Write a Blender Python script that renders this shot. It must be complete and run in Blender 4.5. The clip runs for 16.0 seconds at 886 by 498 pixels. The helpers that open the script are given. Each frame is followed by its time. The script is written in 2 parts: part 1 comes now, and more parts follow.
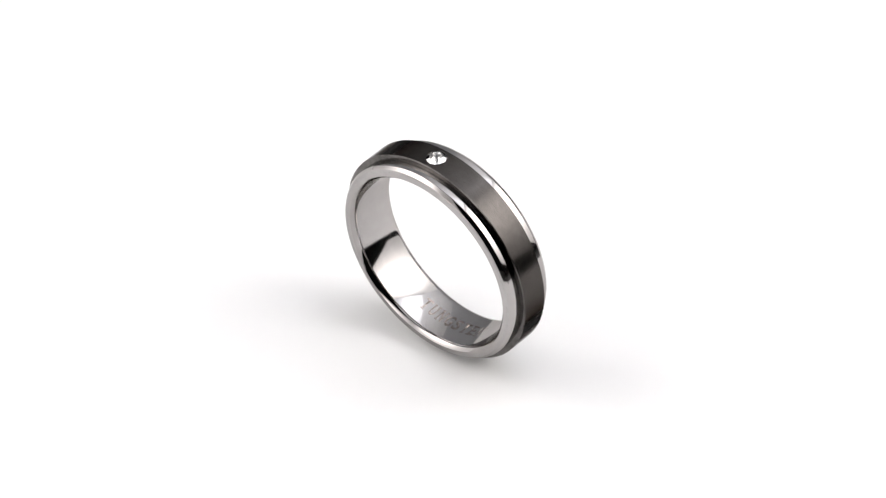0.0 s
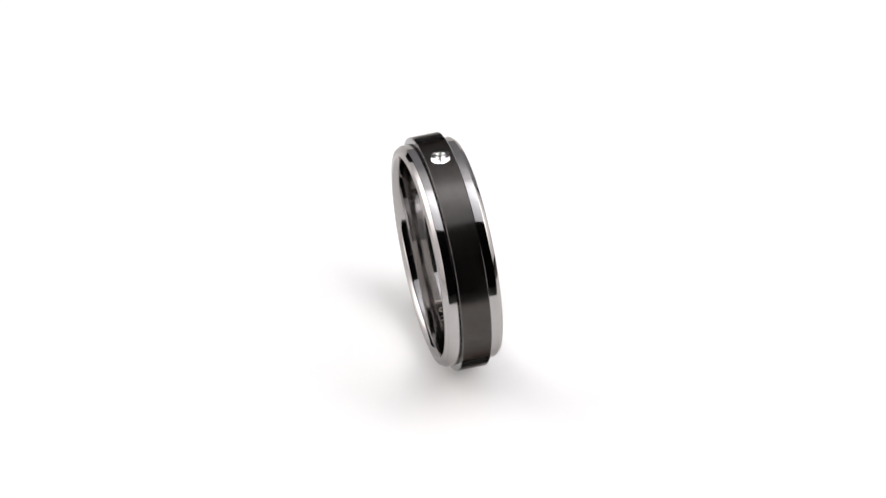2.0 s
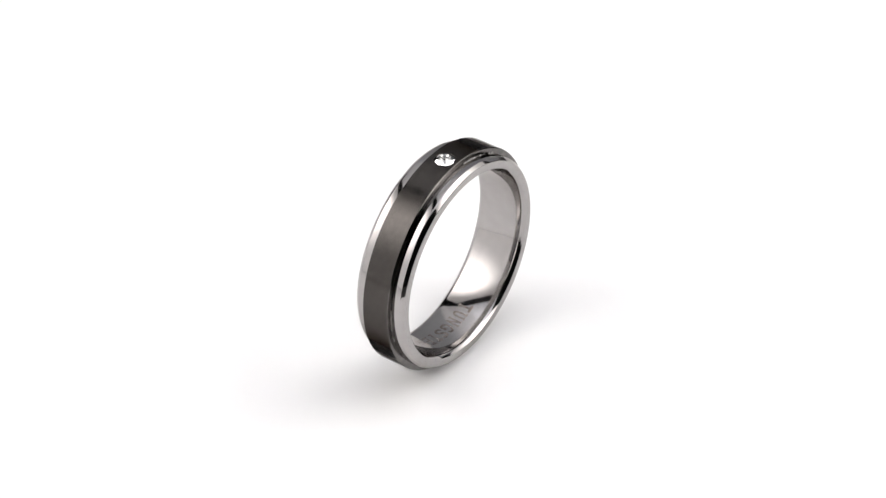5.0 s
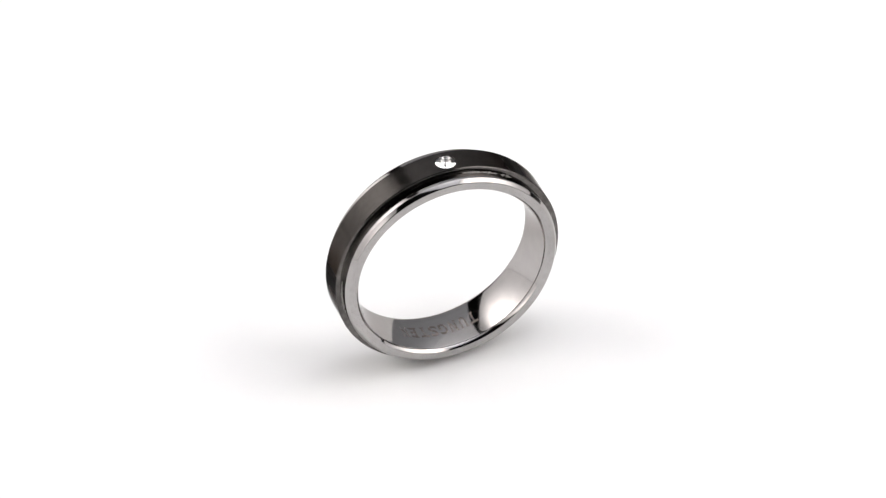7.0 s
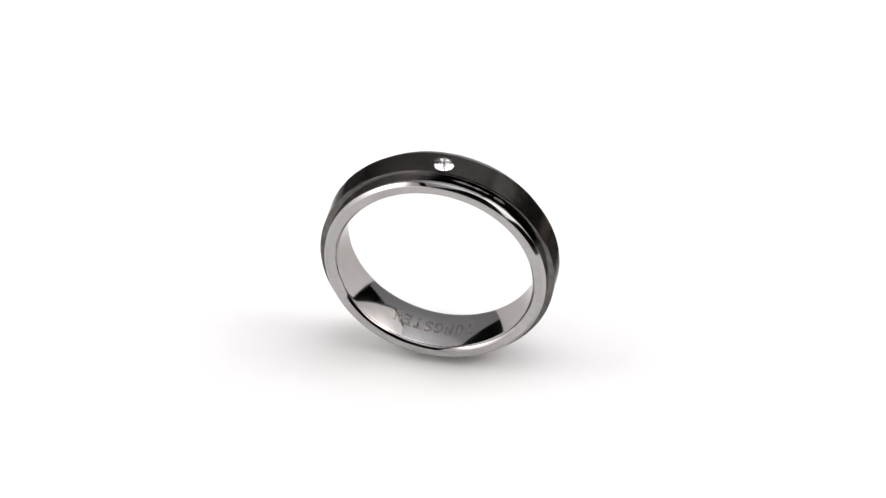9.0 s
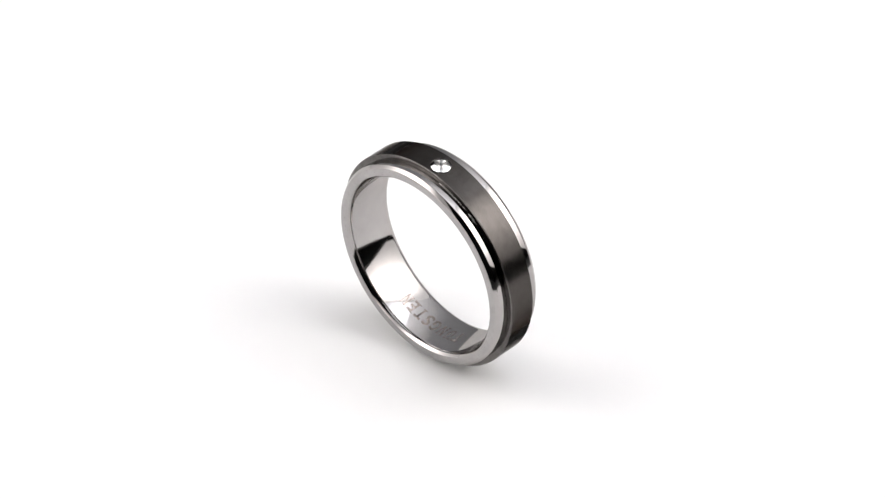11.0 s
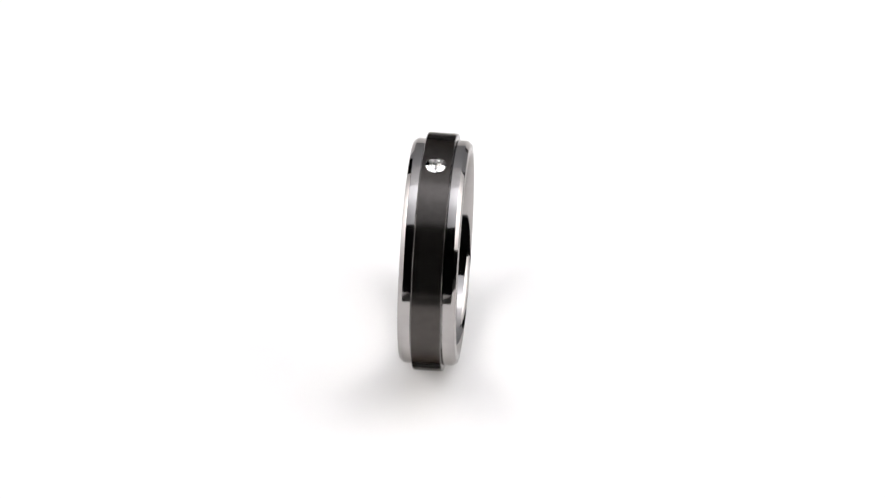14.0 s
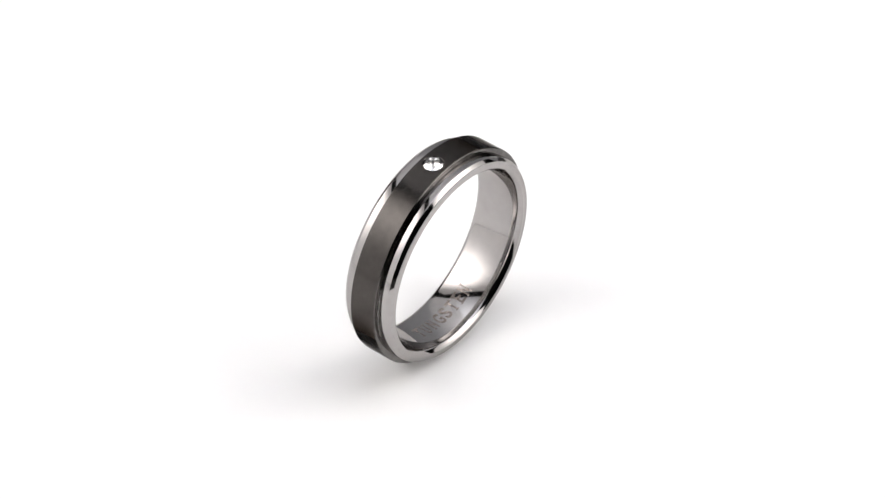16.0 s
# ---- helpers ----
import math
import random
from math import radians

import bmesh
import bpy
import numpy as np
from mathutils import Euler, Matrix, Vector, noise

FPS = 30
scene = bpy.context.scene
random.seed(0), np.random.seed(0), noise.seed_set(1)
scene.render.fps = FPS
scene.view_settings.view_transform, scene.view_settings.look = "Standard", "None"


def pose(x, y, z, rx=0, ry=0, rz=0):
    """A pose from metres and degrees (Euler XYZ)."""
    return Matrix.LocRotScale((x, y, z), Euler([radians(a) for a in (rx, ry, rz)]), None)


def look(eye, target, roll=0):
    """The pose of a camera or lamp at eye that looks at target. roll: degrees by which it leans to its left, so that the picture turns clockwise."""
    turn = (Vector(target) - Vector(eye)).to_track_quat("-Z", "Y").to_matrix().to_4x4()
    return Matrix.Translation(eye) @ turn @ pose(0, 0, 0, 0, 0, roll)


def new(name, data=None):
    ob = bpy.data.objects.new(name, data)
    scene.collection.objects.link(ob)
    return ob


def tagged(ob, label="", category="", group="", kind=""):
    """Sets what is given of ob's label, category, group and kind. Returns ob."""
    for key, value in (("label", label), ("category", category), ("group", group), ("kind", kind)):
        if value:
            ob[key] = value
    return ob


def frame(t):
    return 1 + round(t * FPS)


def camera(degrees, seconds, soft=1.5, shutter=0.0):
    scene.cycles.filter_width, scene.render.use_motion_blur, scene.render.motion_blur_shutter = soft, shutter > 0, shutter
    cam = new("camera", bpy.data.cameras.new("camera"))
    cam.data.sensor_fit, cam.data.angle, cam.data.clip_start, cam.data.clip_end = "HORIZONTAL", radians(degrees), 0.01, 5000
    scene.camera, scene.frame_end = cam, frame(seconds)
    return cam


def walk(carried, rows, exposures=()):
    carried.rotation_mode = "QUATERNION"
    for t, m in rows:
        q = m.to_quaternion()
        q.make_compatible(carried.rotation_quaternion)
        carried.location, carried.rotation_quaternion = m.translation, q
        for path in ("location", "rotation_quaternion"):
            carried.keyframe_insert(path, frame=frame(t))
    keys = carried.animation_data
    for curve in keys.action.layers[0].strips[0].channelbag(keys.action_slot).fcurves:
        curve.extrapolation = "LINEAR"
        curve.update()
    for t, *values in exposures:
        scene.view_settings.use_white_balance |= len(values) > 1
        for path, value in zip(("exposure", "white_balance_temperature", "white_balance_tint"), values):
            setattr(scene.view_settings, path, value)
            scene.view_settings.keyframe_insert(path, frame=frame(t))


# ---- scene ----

MM = 0.001

# camera: a long lens on a tripod, looking down at the turntable
cam = camera(13.314, 16.0, soft=1.4)
AIM = Vector((0.178, 0.0, 12.028)) * MM
ELEVATION, DISTANCE, ROLL = radians(41.564), 0.369212, -1.362
EYE = AIM + DISTANCE * Vector((0, -math.cos(ELEVATION), math.sin(ELEVATION)))
walk(cam, [(0.0, look(EYE, AIM, ROLL)), (16.0, look(EYE, AIM, ROLL))])

# the turn of the table, degrees, and where the ring stands on it
TURN_START, TURN_RATE = -42.837, -16.661
RING_X, RING_Y, RING_LEAN = 0.046 * MM, 0.490 * MM, 1.473

# ring sizes, millimetres
R_BAND, W_BAND = 11.59, 1.46
R_RAIL, W_RAIL = 10.985, 2.37
R_FACE, W_FACE = 10.70, 2.76
R_HOLE = 9.46


def hole_radius(a):
    """The hollow is domed for comfort and rolls over into the side faces."""
    return R_HOLE + 0.03 * a * a + 1.0 * max(0.0, abs(a) - 2.3) ** 2


GEM_ANGLE, GEM_SHIFT, GEM_R = -2.963, 0.076, 0.99

# ---- world, light, exposure ----
world = bpy.data.worlds.new("dim_studio")
world.use_nodes = True
world.node_tree.nodes["Background"].inputs[0].default_value = (0.9, 0.95, 1.0, 1)
world.node_tree.nodes["Background"].inputs[1].default_value = 0.02
scene.world = world
scene.view_settings.exposure = -0.85

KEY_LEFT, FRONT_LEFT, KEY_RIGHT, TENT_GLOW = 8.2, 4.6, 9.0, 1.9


# ---- materials ----
def material(name):
    m = bpy.data.materials.new(name)
    m.use_nodes = True
    return m, m.node_tree.nodes, m.node_tree.links, m.node_tree.nodes["Principled BSDF"]


def surface(name, color, rough, metal=0.0, grain=900.0, vary=0.08, rough_vary=0.05, bump=0.0, bump_scale=4000.0, stretch=(1, 1, 1)):
    """A surface with two scales of variation in colour and gloss, and fine relief."""
    m, nodes, links, bsdf = material(name)
    co = nodes.new("ShaderNodeTexCoord")
    mp = nodes.new("ShaderNodeMapping")
    mp.inputs["Scale"].default_value = stretch
    links.new(co.outputs["Object"], mp.inputs[0])
    big, fine = nodes.new("ShaderNodeTexNoise"), nodes.new("ShaderNodeTexNoise")
    big.inputs["Scale"].default_value, big.inputs["Detail"].default_value = grain * 0.15, 3
    fine.inputs["Scale"].default_value, fine.inputs["Detail"].default_value = grain, 5
    mix = nodes.new("ShaderNodeMath")
    mix.operation = "ADD"
    for i, n in enumerate((big, fine)):
        links.new(mp.outputs[0], n.inputs["Vector"])
        links.new(n.outputs["Fac"], mix.inputs[i])
    ramp = nodes.new("ShaderNodeMapRange")
    ramp.inputs["From Min"].default_value, ramp.inputs["From Max"].default_value = 0.6, 1.4
    ramp.inputs["To Min"].default_value, ramp.inputs["To Max"].default_value = 1 - vary, 1 + vary
    links.new(mix.outputs[0], ramp.inputs["Value"])
    tint = nodes.new("ShaderNodeVectorMath")
    tint.operation = "SCALE"
    tint.inputs[0].default_value = color
    links.new(ramp.outputs[0], tint.inputs["Scale"])
    links.new(tint.outputs[0], bsdf.inputs["Base Color"])
    gloss = nodes.new("ShaderNodeMapRange")
    gloss.inputs["From Min"].default_value, gloss.inputs["From Max"].default_value = 0.6, 1.4
    gloss.inputs["To Min"].default_value, gloss.inputs["To Max"].default_value = max(0.0, rough - rough_vary), rough + rough_vary
    links.new(mix.outputs[0], gloss.inputs["Value"])
    links.new(gloss.outputs[0], bsdf.inputs["Roughness"])
    bsdf.inputs["Metallic"].default_value = metal
    if bump:
        n = nodes.new("ShaderNodeTexNoise")
        n.inputs["Scale"].default_value, n.inputs["Detail"].default_value = bump_scale, 4
        links.new(mp.outputs[0], n.inputs["Vector"])
        b = nodes.new("ShaderNodeBump")
        b.inputs["Strength"].default_value, b.inputs["Distance"].default_value = bump, 0.00001
        links.new(n.outputs["Fac"], b.inputs["Height"])
        links.new(b.outputs[0], bsdf.inputs["Normal"])
    return m


def glow_cloth(name, color, edge, *spots):
    """Cloth with hot spots put into its emission (peak, reach, centre), fading to the edges."""
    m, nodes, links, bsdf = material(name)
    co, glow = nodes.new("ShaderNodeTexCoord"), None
    for peak, reach, centre in spots:
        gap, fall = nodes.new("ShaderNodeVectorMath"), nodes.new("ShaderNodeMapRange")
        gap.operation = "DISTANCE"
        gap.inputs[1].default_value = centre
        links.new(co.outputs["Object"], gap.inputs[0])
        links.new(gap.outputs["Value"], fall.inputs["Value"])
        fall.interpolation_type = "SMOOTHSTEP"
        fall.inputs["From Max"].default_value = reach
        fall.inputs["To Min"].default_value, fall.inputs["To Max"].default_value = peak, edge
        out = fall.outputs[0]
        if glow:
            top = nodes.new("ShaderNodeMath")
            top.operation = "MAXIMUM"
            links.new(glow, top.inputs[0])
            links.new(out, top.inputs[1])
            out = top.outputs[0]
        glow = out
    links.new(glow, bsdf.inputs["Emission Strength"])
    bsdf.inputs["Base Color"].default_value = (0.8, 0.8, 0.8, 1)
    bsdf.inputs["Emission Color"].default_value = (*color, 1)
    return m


TUNGSTEN = surface("polished_tungsten", (0.405, 0.388, 0.380), 0.07, 1.0, 900, 0.07, 0.025, 0.03, 3500)
TUNGSTEN.node_tree.nodes["Principled BSDF"].inputs["Specular Tint"].default_value = (0.62, 0.61, 0.60, 1)
LAPPED_FACE = surface("lapped_tungsten_face", (0.390, 0.378, 0.372), 0.20, 1.0, 1800, 0.13, 0.06, 0.10, 5000)
LAPPED_FACE.node_tree.nodes["Principled BSDF"].inputs["Specular Tint"].default_value = (0.62, 0.61, 0.60, 1)
BLACK_BAND = surface("satin_black_plating", (0.074, 0.0680, 0.0640), 0.18, 0.94, 1500, 0.16, 0.05)
BLACK_BAND.node_tree.nodes["Principled BSDF"].inputs["Specular Tint"].default_value = (0.22, 0.21, 0.20, 1)
WORN_EDGE = surface("worn_plating_edge", (0.105, 0.099, 0.095), 0.15, 1.0, 1400, 0.6, 0.06)
CHIPPED = surface("chipped_bare_metal", (0.27, 0.26, 0.25), 0.30, 1.0, 2600, 0.45, 0.10, 0.4, 6000)
ENGRAVED = surface("engraved_mark", (0.315, 0.272, 0.247), 0.28, 1.0, 1500, 0.38, 0.10)
# mirror finish for the added cup that throws light back through the stone
SEAT = surface("mirror_seat", (0.70, 0.695, 0.69), 0.10, 1.0)
WHITE_DISC = surface("white_acrylic", (0.86, 0.855, 0.85), 0.55, 0.0, 120, 0.01, 0.05)
DARK_TABLE = surface("dark_laminate", (0.03, 0.03, 0.03), 0.5, 0.0, 30)
DARK_WALL = surface("dark_studio_paint", (0.035, 0.035, 0.037), 0.8, 0.0, 3)
BLACK_CLOTH = surface("black_nylon", (0.02, 0.02, 0.02), 0.7, 0.0, 200)
FLOORING = surface("studio_floor", (0.06, 0.058, 0.055), 0.6, 0.0, 8)
LEFT_CLOTH = glow_cloth("lit_diffuser_left", (1.0, 0.962, 0.94), 0.8, (KEY_LEFT, 0.40, (-0.32, 0.0, 0.0)), (FRONT_LEFT, 0.40, (0.38, -0.10, 0.0)))
RIGHT_CLOTH = glow_cloth("lit_diffuser_right", (1.0, 0.962, 0.94), 0.8, (KEY_RIGHT, 0.38, (-0.08, -0.03, 0.0)))
# the tent's glow is added emission; no lamp stands behind the cloth
TENT_CLOTH = glow_cloth("glowing_tent_cloth", (0.935, 0.945, 1.0), 0.27, (TENT_GLOW, 0.62, (0.24, 0.04, 0.68)))

GEM, _n, _l, _b = material("clear_zirconia")
_b.inputs["Base Color"].default_value = (1, 1, 1, 1)
_b.inputs["Roughness"].default_value = 0.0
_b.inputs["IOR"].default_value = 1.68
_b.inputs["Transmission Weight"].default_value = 1.0


# ---- mesh helpers ----
def part(name, bm, mat, parent=None, label=""):
    me = bpy.data.meshes.new(name)
    bm.to_mesh(me)
    bm.free()
    me.materials.append(mat)
    ob = new(name, me)
    ob.parent = parent
    return tagged(ob, label)


def box(bm, lo, hi, bevel=0.0):
    made = bmesh.ops.create_cube(bm, size=1.0)["verts"]
    for v in made:
        v.co = Vector([lo[i] + (v.co[i] + 0.5) * (hi[i] - lo[i]) for i in range(3)])
    if bevel:
        edges = list({e for v in made for e in v.link_edges})
        bmesh.ops.bevel(bm, geom=edges, offset=bevel, segments=2, affect="EDGES", profile=0.5)
    return bm


def rounded(points, radius, steps=4):
    """A closed profile with each corner rounded; points are (axial, radial, radius factor)."""
    out, n = [], len(points)
    for i in range(n):
        p, a, b = Vector(points[i][:2]), Vector(points[i - 1][:2]), Vector(points[(i + 1) % n][:2])
        r = radius * (points[i][2] if len(points[i]) > 2 else 1.0)
        u, w = a - p, b - p
        r = min(r, u.length * 0.45, w.length * 0.45)
        s, e = p + u.normalized() * r, p + w.normalized() * r
        for k in range(steps + 1):
            f = k / steps
            out.append((1 - f) ** 2 * s + 2 * f * (1 - f) * p + f * f * e)
    return out


def lathe(profile, steps=256):
    """Turns a closed profile (axial, radial), in millimetres, round the local y axis."""
    bm = bmesh.new()
    rings = []
    for k in range(steps):
        a = 2 * math.pi * k / steps
        rings.append([bm.verts.new((p[1] * math.sin(a) * MM, p[0] * MM, p[1] * math.cos(a) * MM)) for p in profile])
    n = len(profile)
    for k in range(steps):
        a, b = rings[k], rings[(k + 1) % steps]
        for i in range(n):
            f = bm.faces.new((a[i], a[(i + 1) % n], b[(i + 1) % n], b[i]))
            f.smooth = True
    bmesh.ops.recalc_face_normals(bm, faces=bm.faces)
    return bm


def sharpen(ob, degrees=25):
    """Marks edges sharper than this, so that flats stay flat under smooth shading."""
    bm = bmesh.new()
    bm.from_mesh(ob.data)
    for e in bm.edges:
        if len(e.link_faces) == 2 and e.calc_face_angle() > radians(degrees):
            e.smooth = False
    bm.to_mesh(ob.data)
    bm.free()


# ---- the studio ----
def room():
    bm = box(bmesh.new(), (-2.2, -2.4, -0.80), (2.2, 2.0, -0.75))
    tagged(part("floor", bm, FLOORING), "dark grey studio floor", "floor", kind="structure")
    for name, lo, hi in (("wall_north", (-2.2, 2.0, -0.75), (2.2, 2.1, 1.9)), ("wall_south", (-2.2, -2.5, -0.75), (2.2, -2.4, 1.9)),
                         ("wall_west", (-2.3, -2.4, -0.75), (-2.2, 2.0, 1.9)), ("wall_east", (2.2, -2.4, -0.75), (2.3, 2.0, 1.9))):
        tagged(part(name, box(bmesh.new(), lo, hi), DARK_WALL), "dark matt studio wall", "wall", kind="structure")
    tagged(part("ceiling", box(bmesh.new(), (-2.2, -2.4, 1.9), (2.2, 2.0, 2.0)), DARK_WALL), "dark matt studio ceiling", "ceiling", kind="structure")


def softbox(m, width, height, cloth, leg, label, cut=0.0):
    """A fabric softbox on two legs; its diffuser faces the local -z side, local y is up; cut takes off the two lower corners."""
    thing = tagged(new("softbox"), label, "softbox", "softboxes beside the turntable")
    thing.matrix_basis = m
    w, h, d = width / 2, height / 2, 0.20

    def outline(inset):
        x, y, c = w - inset, h - inset, cut
        low = [(-x, c - y), (c - x, -y), (x - c, -y), (x, c - y)] if c else [(-x, -y), (x, -y)]
        return low + [(x, y), (-x, y)]

    def sheet(bm, loop, z0, z1):
        rows = [[bm.verts.new((x, y, z)) for x, y in loop] for z in (z0, z1)]
        bm.faces.new(rows[0])
        bm.faces.new(rows[1])
        for i in range(len(loop)):
            j = (i + 1) % len(loop)
            bm.faces.new((rows[0][i], rows[0][j], rows[1][j], rows[1][i]))
        bmesh.ops.recalc_face_normals(bm, faces=bm.faces)
        return bm

    edge = outline(0.0)
    bm = bmesh.new()
    front = [bm.verts.new((x, y, 0.0)) for x, y in edge]
    back = [bm.verts.new((x * 0.08 / w, y * 0.08 / h, d)) for x, y in edge]
    for i in range(len(edge)):
        j = (i + 1) % len(edge)
        bm.faces.new((front[i], front[j], back[j], back[i]))
    bm.faces.new(back)
    bmesh.ops.solidify(bm, geom=bm.faces[:], thickness=0.002)
    part("shell", bm, BLACK_CLOTH, thing)
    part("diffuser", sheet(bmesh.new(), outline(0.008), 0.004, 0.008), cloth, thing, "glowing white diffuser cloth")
    for (x0, y0), (x1, y1) in zip(edge, edge[1:] + edge[:1]):
        run = Vector((x1 - x0, y1 - y0, 0))
        bm = box(bmesh.new(), (-0.004, -0.004, -0.010), (run.length + 0.004, 0.004, 0.003))
        bm.transform(Matrix.Translation((x0, y0, 0)) @ Matrix.Rotation(math.atan2(run.y, run.x), 4, "Z"))
        part("rim", bm, BLACK_CLOTH, thing)
    foot = (w - cut) * 0.7
    for x in (-1, 1):
        part("leg", box(bmesh.new(), (x * foot - 0.008, -h - leg, 0.004), (x * foot + 0.008, -h, 0.020)), BLACK_CLOTH, thing)
    return thing


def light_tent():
    """White cloth with an added glow of its own, that rises behind the turntable and bends forward over it."""
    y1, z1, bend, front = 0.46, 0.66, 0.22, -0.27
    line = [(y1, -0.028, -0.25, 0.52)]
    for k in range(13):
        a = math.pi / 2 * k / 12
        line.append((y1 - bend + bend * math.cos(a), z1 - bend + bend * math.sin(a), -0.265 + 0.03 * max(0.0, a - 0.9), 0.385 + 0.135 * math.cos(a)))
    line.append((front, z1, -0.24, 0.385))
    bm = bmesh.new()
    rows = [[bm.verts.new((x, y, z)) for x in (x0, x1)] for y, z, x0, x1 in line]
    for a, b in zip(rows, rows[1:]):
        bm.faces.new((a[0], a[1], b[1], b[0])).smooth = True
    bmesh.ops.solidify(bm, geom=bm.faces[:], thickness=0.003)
    thing = tagged(new("light_tent"), "white tent cloth with an added glow, curved over the turntable", "diffuser")
    part("cloth", bm, TENT_CLOTH, thing, "white cloth with glow added as emission")
    for x in (-0.15, 0.36):
        part("post", box(bmesh.new(), (x - 0.008, front + 0.012, z1 + 0.006), (x + 0.008, y1 + 0.03, z1 + 0.018)), BLACK_CLOTH, thing)
        part("post", box(bmesh.new(), (x - 0.008, y1 + 0.012, -0.028), (x + 0.008, y1 + 0.028, z1 + 0.006)), BLACK_CLOTH, thing)


def turntable():
    thing = tagged(new("turntable"), "round white matt turntable under the ring", "turntable")
    bm = bmesh.new()
    bmesh.ops.create_cone(bm, cap_ends=True, segments=160, radius1=0.0805, radius2=0.0805, depth=0.008, matrix=Matrix.Translation((0, 0, -0.004)))
    rim = [e for e in bm.edges if all(abs(v.co.z) < 1e-6 for v in e.verts)]
    bmesh.ops.bevel(bm, geom=rim, offset=0.001, segments=3, affect="EDGES")
    part("disc", bm, WHITE_DISC, thing)
    bm = bmesh.new()
    bmesh.ops.create_cone(bm, cap_ends=True, segments=96, radius1=0.050, radius2=0.050, depth=0.004, matrix=Matrix.Translation((0, 0, -0.010)))
    part("base", bm, BLACK_CLOTH, thing, "dark round bearing")
    return thing


def board():
    bm = box(bmesh.new(), (-0.388, -0.080, -0.028), (0.080, 0.44, -0.012), 0.001)
    tagged(part("white_board", bm, WHITE_DISC), "thick white board on the table under the turntable", "board")
    bm = box(bmesh.new(), (-0.388, -0.940, -0.028), (-0.092, -0.084, -0.012), 0.001)
    tagged(part("white_board", bm, WHITE_DISC), "thick white board on the table beside the softbox", "board")


def table():
    thing = tagged(new("studio_table"), "dark laminate table under the turntable", "table")
    part("tabletop", box(bmesh.new(), (-0.7, -1.05, -0.053), (0.7, 0.6, -0.028), 0.003), DARK_TABLE, thing)
    for x in (-0.65, 0.65):
        for y in (-1.0, 0.55):
            part("leg", box(bmesh.new(), (x - 0.025, y - 0.025, -0.75), (x + 0.025, y + 0.025, -0.053), 0.003), DARK_TABLE, thing)


# ---- the ring ----
def gem_mesh(r):
    """A round brilliant: table, crown, girdle and pavilion; the girdle lies in z = 0."""
    bm = bmesh.new()
    def row(n, radius, z, turn=0.0):
        return [bm.verts.new((radius * math.cos(2 * math.pi * (k + turn) / n), radius * math.sin(2 * math.pi * (k + turn) / n), z)) for k in range(n)]
    n = 8
    top = row(n, 0.56 * r, 0.30 * r)
    star = row(n, 0.77 * r, 0.19 * r, 0.5)
    girdle, lower = row(2 * n, r, 0.03 * r), row(2 * n, r, -0.03 * r)
    pav = row(n, 0.30 * r, -0.48 * r, 0.5)
    tip = bm.verts.new((0, 0, -0.70 * r))
    bm.faces.new(top)
    for k in range(n):
        j, g, h = (k + 1) % n, 2 * k, (2 * k + 2) % (2 * n)
        bm.faces.new((top[k], star[k], top[j]))
        bm.faces.new((top[k], star[k - 1], girdle[g], star[k]))
        bm.faces.new((star[k], girdle[g], girdle[g + 1]))
        bm.faces.new((star[k], girdle[g + 1], girdle[h]))
        bm.faces.new((lower[g], lower[g + 1], pav[k]))
        bm.faces.new((lower[g + 1], lower[h], pav[k]))
        bm.faces.new((pav[k - 1], lower[g], pav[k]))
        bm.faces.new((pav[k - 1], pav[k], tip))
    for k in range(2 * n):
        j = (k + 1) % (2 * n)
        bm.faces.new((girdle[k], girdle[j], lower[j], lower[k]))
    bmesh.ops.recalc_face_normals(bm, faces=bm.faces)
    return bm


# where the strokes of a letter end in serifs
SERIFS = {"T": ((0.5, 0.0),), "U": ((0.08, 1.0), (0.92, 1.0)), "N": ((0.08, 0.0), (0.08, 1.0), (0.92, 1.0)), "E": ((0.1, 0.0), (0.1, 1.0))}


def letters(word, parent):
    """Cuts the word into the hollow of the ring, opposite the stone, one mesh a letter."""
    height, pitch = 1.55, 1.05
    for i, ch in enumerate(word):
        cu = bpy.data.curves.new("letter", "FONT")
        cu.body, cu.size, cu.align_x, cu.align_y, cu.resolution_u = ch, 1.0, "CENTER", "CENTER", 3
        cu.offset = 0.022
        ob = new("letter", cu)
        me = bpy.data.meshes.new_from_object(ob.evaluated_get(bpy.context.evaluated_depsgraph_get()))
        bpy.data.objects.remove(ob)
        bm = bmesh.new()
        bm.from_mesh(me)
        x0, x1, y0, y1 = (f(v.co[i] for v in bm.verts) for i in (0, 1) for f in (min, max))
        for fx, fy in SERIFS.get(ch, ()):
            x, y = x0 + fx * (x1 - x0), y0 + fy * (y1 - y0)
            quad = [bm.verts.new((x + a * 0.15, y + b * 0.03 + (0.03 if fy < 0.5 else -0.03), 0)) for a, b in ((-1, -1), (1, -1), (1, 1), (-1, 1))]
            bm.faces.new(quad)
        xs, ys = [v.co.x for v in bm.verts], [v.co.y for v in bm.verts]
        sx, sy = 0.80 * pitch / (max(xs) - min(xs)), height / (max(ys) - min(ys))
        mx, my = (max(xs) + min(xs)) / 2, (max(ys) + min(ys)) / 2
        bmesh.ops.triangulate(bm, faces=bm.faces)
        bmesh.ops.subdivide_edges(bm, edges=bm.edges, cuts=1)
        for v in bm.verts:
            s = (i - (len(word) - 1) / 2) * pitch + (v.co.x - mx) * sx + TEXT_SHIFT
            y = (v.co.y - my) * sy
            a, r = s / R_HOLE, hole_radius(y) - 0.006
            v.co = Vector((r * math.sin(a), y, -r * math.cos(a))) * MM
        part("letter", bm, ENGRAVED, parent)


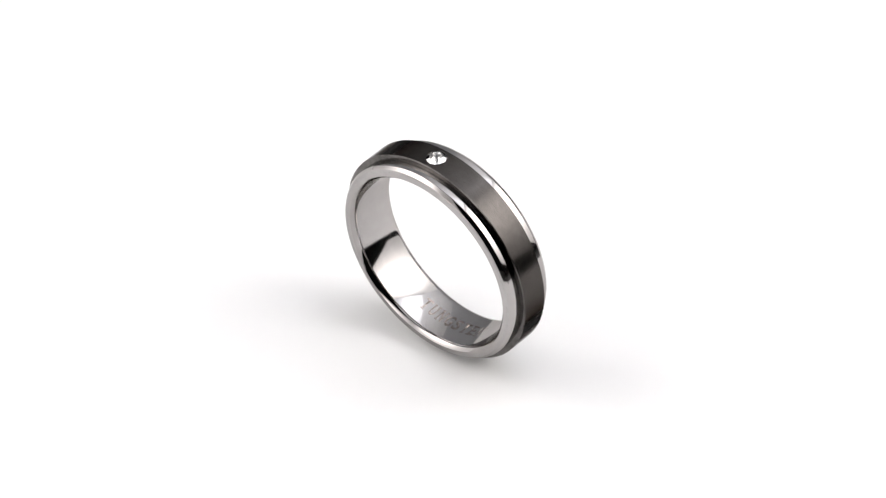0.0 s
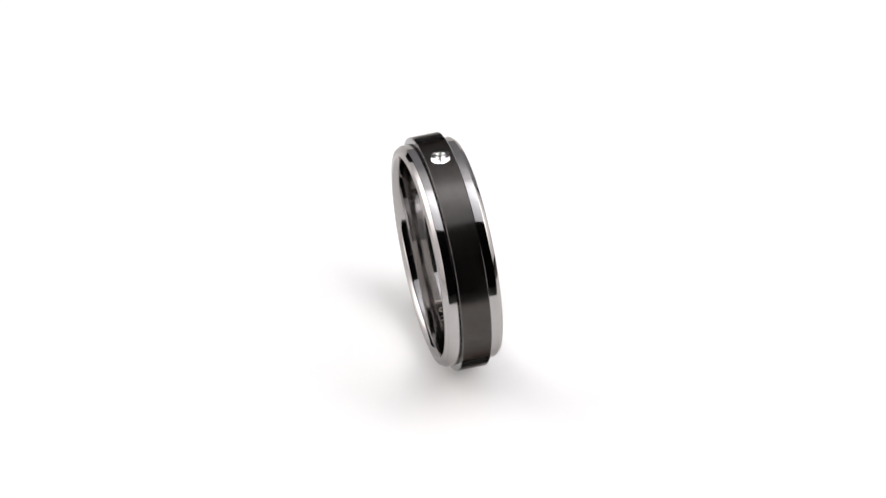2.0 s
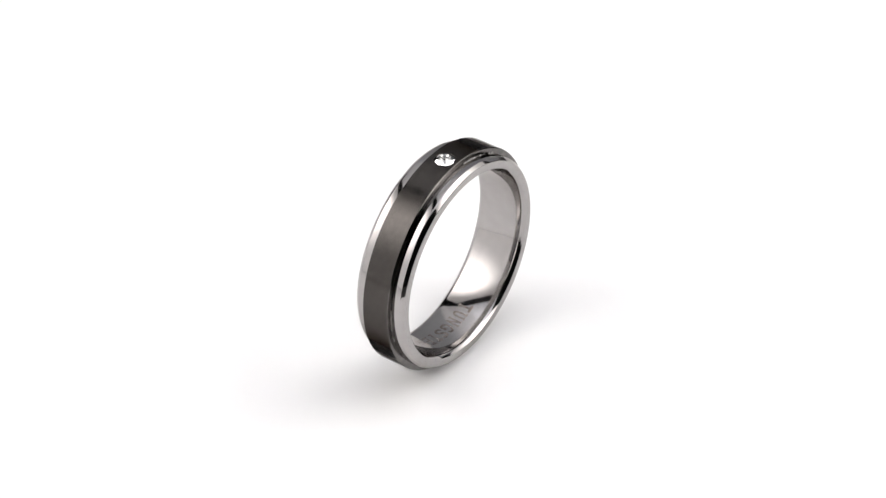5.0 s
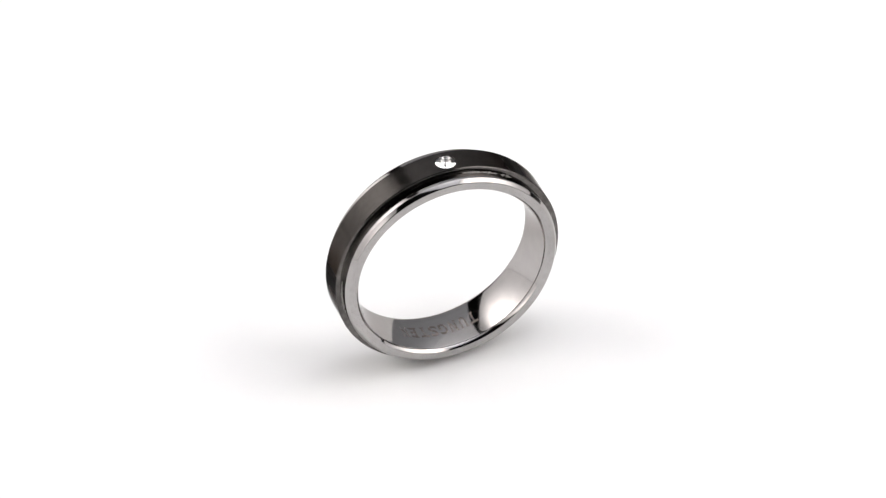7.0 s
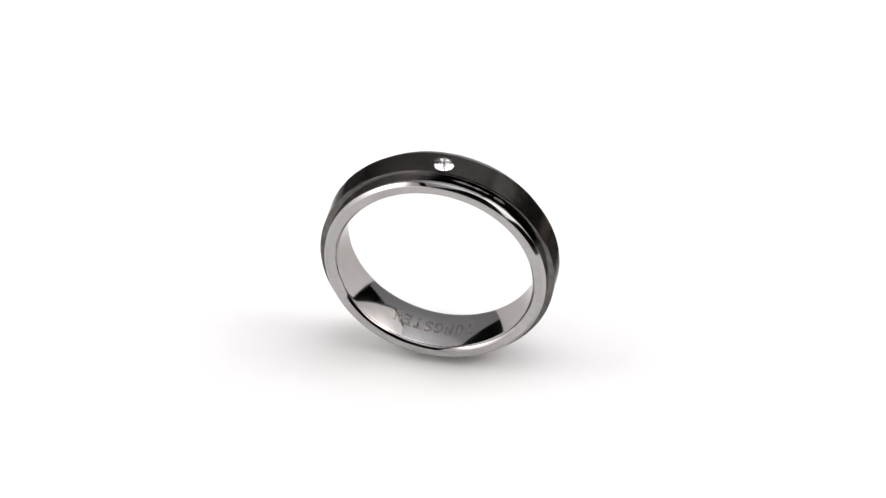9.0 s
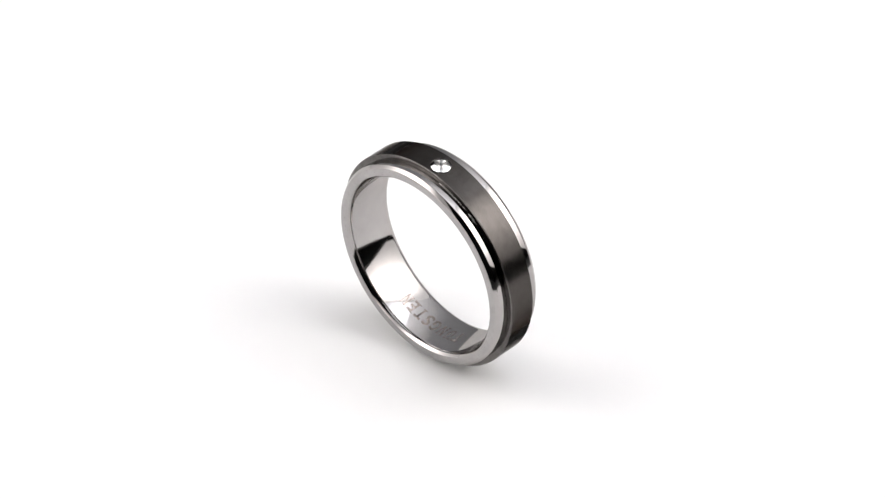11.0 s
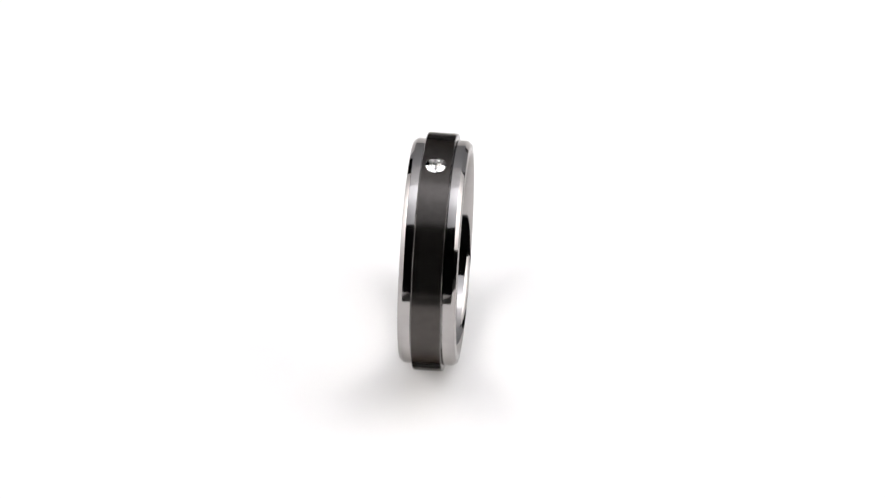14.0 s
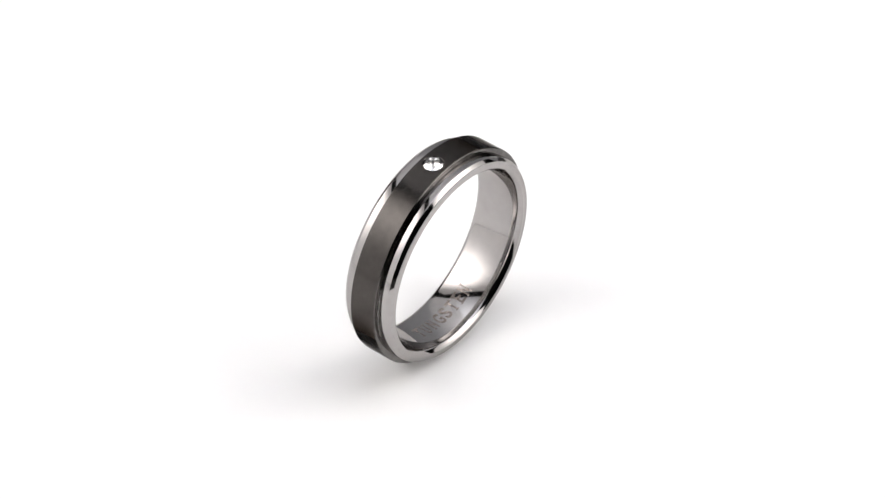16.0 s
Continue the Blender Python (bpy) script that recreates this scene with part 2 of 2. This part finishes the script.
TEXT_SHIFT = 0.75


def chips(side, start, end):
    """A ragged crust of small flakes along the foot of the black band."""
    bm, rng = bmesh.new(), random.Random(start * 7 + end)
    n = int((end - start) * 3)
    rows = []
    for k in range(n + 1):
        a = radians(start + (end - start) * k / n)
        taper = min(1.0, 6.0 * min(k, n - k) / n)
        up, out = (0.03 + 0.20 * rng.random() ** 2) * taper, (0.02 + 0.12 * rng.random() ** 2) * taper
        loop = [(W_BAND - 0.02, R_RAIL - 0.04), (W_BAND - 0.02, R_RAIL + up), (W_BAND + 0.015 * taper, R_RAIL + 0.9 * up), (W_BAND + 0.5 * out, R_RAIL + 0.4 * up + 0.01), (W_BAND + 0.03 + out, R_RAIL - 0.01)]
        rows.append([bm.verts.new((r * math.sin(a) * MM, side * y * MM, r * math.cos(a) * MM)) for y, r in loop])
    for a, b in zip(rows, rows[1:]):
        for i in range(5):
            bm.faces.new((a[i], a[(i + 1) % 5], b[(i + 1) % 5], b[i]))
    bm.faces.new(rows[0])
    bm.faces.new(rows[-1])
    bmesh.ops.recalc_face_normals(bm, faces=bm.faces)
    return bm


def finger_ring():
    """Built about its own centre, axis along local y, the stone at the top."""
    thing = tagged(new("finger_ring"), "polished tungsten ring with satin black centre band and one clear stone", "ring")
    lip = W_BAND + 0.045
    outer = [(-lip, 10.62, 0.3), (lip, 10.62, 0.3), (lip, R_RAIL, 0.5), (W_RAIL, R_RAIL, 0.5), (W_FACE, R_FACE, 0.5)]
    tip = [(W_FACE, 10.35, 0.0), (-W_FACE, 10.35, 0.0)]
    loop = rounded(outer + tip + [(-W_FACE, R_FACE, 0.5), (-W_RAIL, R_RAIL, 0.5), (-lip, R_RAIL, 0.5)], 0.12, 5)
    cut_at = next(i for i, p in enumerate(loop) if p[0] < 0 and abs(p[1] - 10.35) < 1e-3)
    hollow = [Vector((W_FACE - 0.1 * k, hole_radius(W_FACE - 0.1 * k))) for k in range(57)]
    loop = loop[:cut_at] + hollow + loop[cut_at:]
    loop = [p for i, p in enumerate(loop) if (p - loop[i - 1]).length > 1e-4]
    body = part("inner_band", lathe(loop, 320), TUNGSTEN, thing, "polished silver-grey tungsten band with bevelled rails")
    sharpen(body, 20)
    body.data.materials.append(LAPPED_FACE)
    for f in body.data.polygons:
        f.material_index = int(abs(f.normal.y) > 0.985 and abs(f.center.y) > (W_FACE - 0.02) * MM)
    bevel = 0.08
    core = W_BAND - bevel
    band_loop = [(-core, 10.63), (core, 10.63), (core, R_BAND), (-core, R_BAND)]
    band = part("centre_band", lathe([Vector(p) for p in band_loop], 320), BLACK_BAND, thing, "satin black raised centre band")
    for side in (-1, 1):
        edge = [(core - 0.003, R_BAND + 0.002), (W_BAND - 0.012, R_BAND - bevel), (W_BAND, R_BAND - bevel - 0.05), (W_BAND, 10.64), (core - 0.05, 10.64), (core - 0.05, R_BAND - 1.6 * bevel)]
        rim = part("band_side", lathe([Vector((side * p[0], p[1])) for p in edge], 320), WORN_EDGE, thing, "worn bright side of the black band")
        sharpen(rim, 15)
    # chips in the plating where the band meets the rails: side, first and last degree from the stone
    for side, start, end in ((1, -29, -9), (-1, -106, -72), (1, 82, 104), (1, -38, -31)):
        part("chipped_edge", chips(side, start, end), CHIPPED, thing, "chipped bright edge of the plating")
    # the seat for the stone is cut through the band
    m = pose(0, 0, 0, 0, GEM_ANGLE, 0) @ Matrix.Translation((0, GEM_SHIFT * MM, R_BAND * MM))
    bm = bmesh.new()
    bmesh.ops.create_cone(bm, cap_ends=True, segments=48, radius1=(GEM_R + 0.05) * MM, radius2=(GEM_R + 0.05) * MM, depth=1.4 * MM, matrix=m)
    cutter = part("cutter", bm, SEAT)
    cut = band.modifiers.new("seat", "BOOLEAN")
    cut.object, cut.operation, cut.solver = cutter, "DIFFERENCE", "EXACT"
    me = bpy.data.meshes.new_from_object(band.evaluated_get(bpy.context.evaluated_depsgraph_get()))
    band.modifiers.clear()
    band.data = me
    bpy.data.objects.remove(cutter)
    sharpen(band, 20)
    # the collar round the stone and the mirror cup added under it to brighten it
    bm = bmesh.new()
    rows = [(1.0, -0.20), (1.0, -0.03), (1.03, 0.0), (1.07, 0.012), (1.09, -0.25)]
    n = 48
    rings = [[bm.verts.new((q * GEM_R * math.cos(2 * math.pi * k / n) * MM, q * GEM_R * math.sin(2 * math.pi * k / n) * MM, z * MM)) for k in range(n)] for q, z in rows]
    for a, b in zip(rings, rings[1:] + rings[:1]):
        for k in range(n):
            bm.faces.new((a[k], a[(k + 1) % n], b[(k + 1) % n], b[k])).smooth = True
    collar = part("bezel", bm, BLACK_BAND, thing, "thin dark bezel round the stone")
    collar.matrix_basis = m
    bm = bmesh.new()
    rows = [(0.998, -0.13), (0.37, -0.60), (0.02, -0.82)]
    rings = [[bm.verts.new((q * GEM_R * math.cos(2 * math.pi * k / n) * MM, q * GEM_R * math.sin(2 * math.pi * k / n) * MM, z * MM)) for k in range(n)] for q, z in rows]
    for a, b in zip(rings, rings[1:]):
        for k in range(n):
            bm.faces.new((a[k], a[(k + 1) % n], b[(k + 1) % n], b[k])).smooth = True
    bm.faces.new(rings[-1])
    cup = part("seat", bm, SEAT, thing, "mirror seat added under the stone to return light")
    cup.matrix_basis = m
    stone = part("stone", gem_mesh((GEM_R - 0.005) * MM), GEM, thing, "clear faceted round stone")
    stone.matrix_basis = m @ Matrix.Translation((0, 0, -0.06 * MM))
    letters("TUNGSTEN", thing)
    return thing


room()
table()
board()
disc = turntable()
ring = finger_ring()
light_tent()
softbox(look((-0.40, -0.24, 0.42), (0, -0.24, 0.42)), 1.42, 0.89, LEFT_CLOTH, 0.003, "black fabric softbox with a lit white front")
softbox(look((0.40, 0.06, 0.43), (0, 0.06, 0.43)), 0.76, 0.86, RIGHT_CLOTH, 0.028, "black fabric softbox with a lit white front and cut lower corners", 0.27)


def motions():
    """The table turns evenly and carries the ring with it."""
    lift = (R_BAND * math.cos(radians(RING_LEAN)) + W_BAND * math.sin(radians(RING_LEAN))) * MM
    turns = [(float(t), pose(0, 0, 0, 0, 0, TURN_START + TURN_RATE * t)) for t in range(17)]
    walk(disc, turns)
    walk(ring, [(t, m @ pose(RING_X, RING_Y, lift, RING_LEAN, 0, 0)) for t, m in turns])


motions()
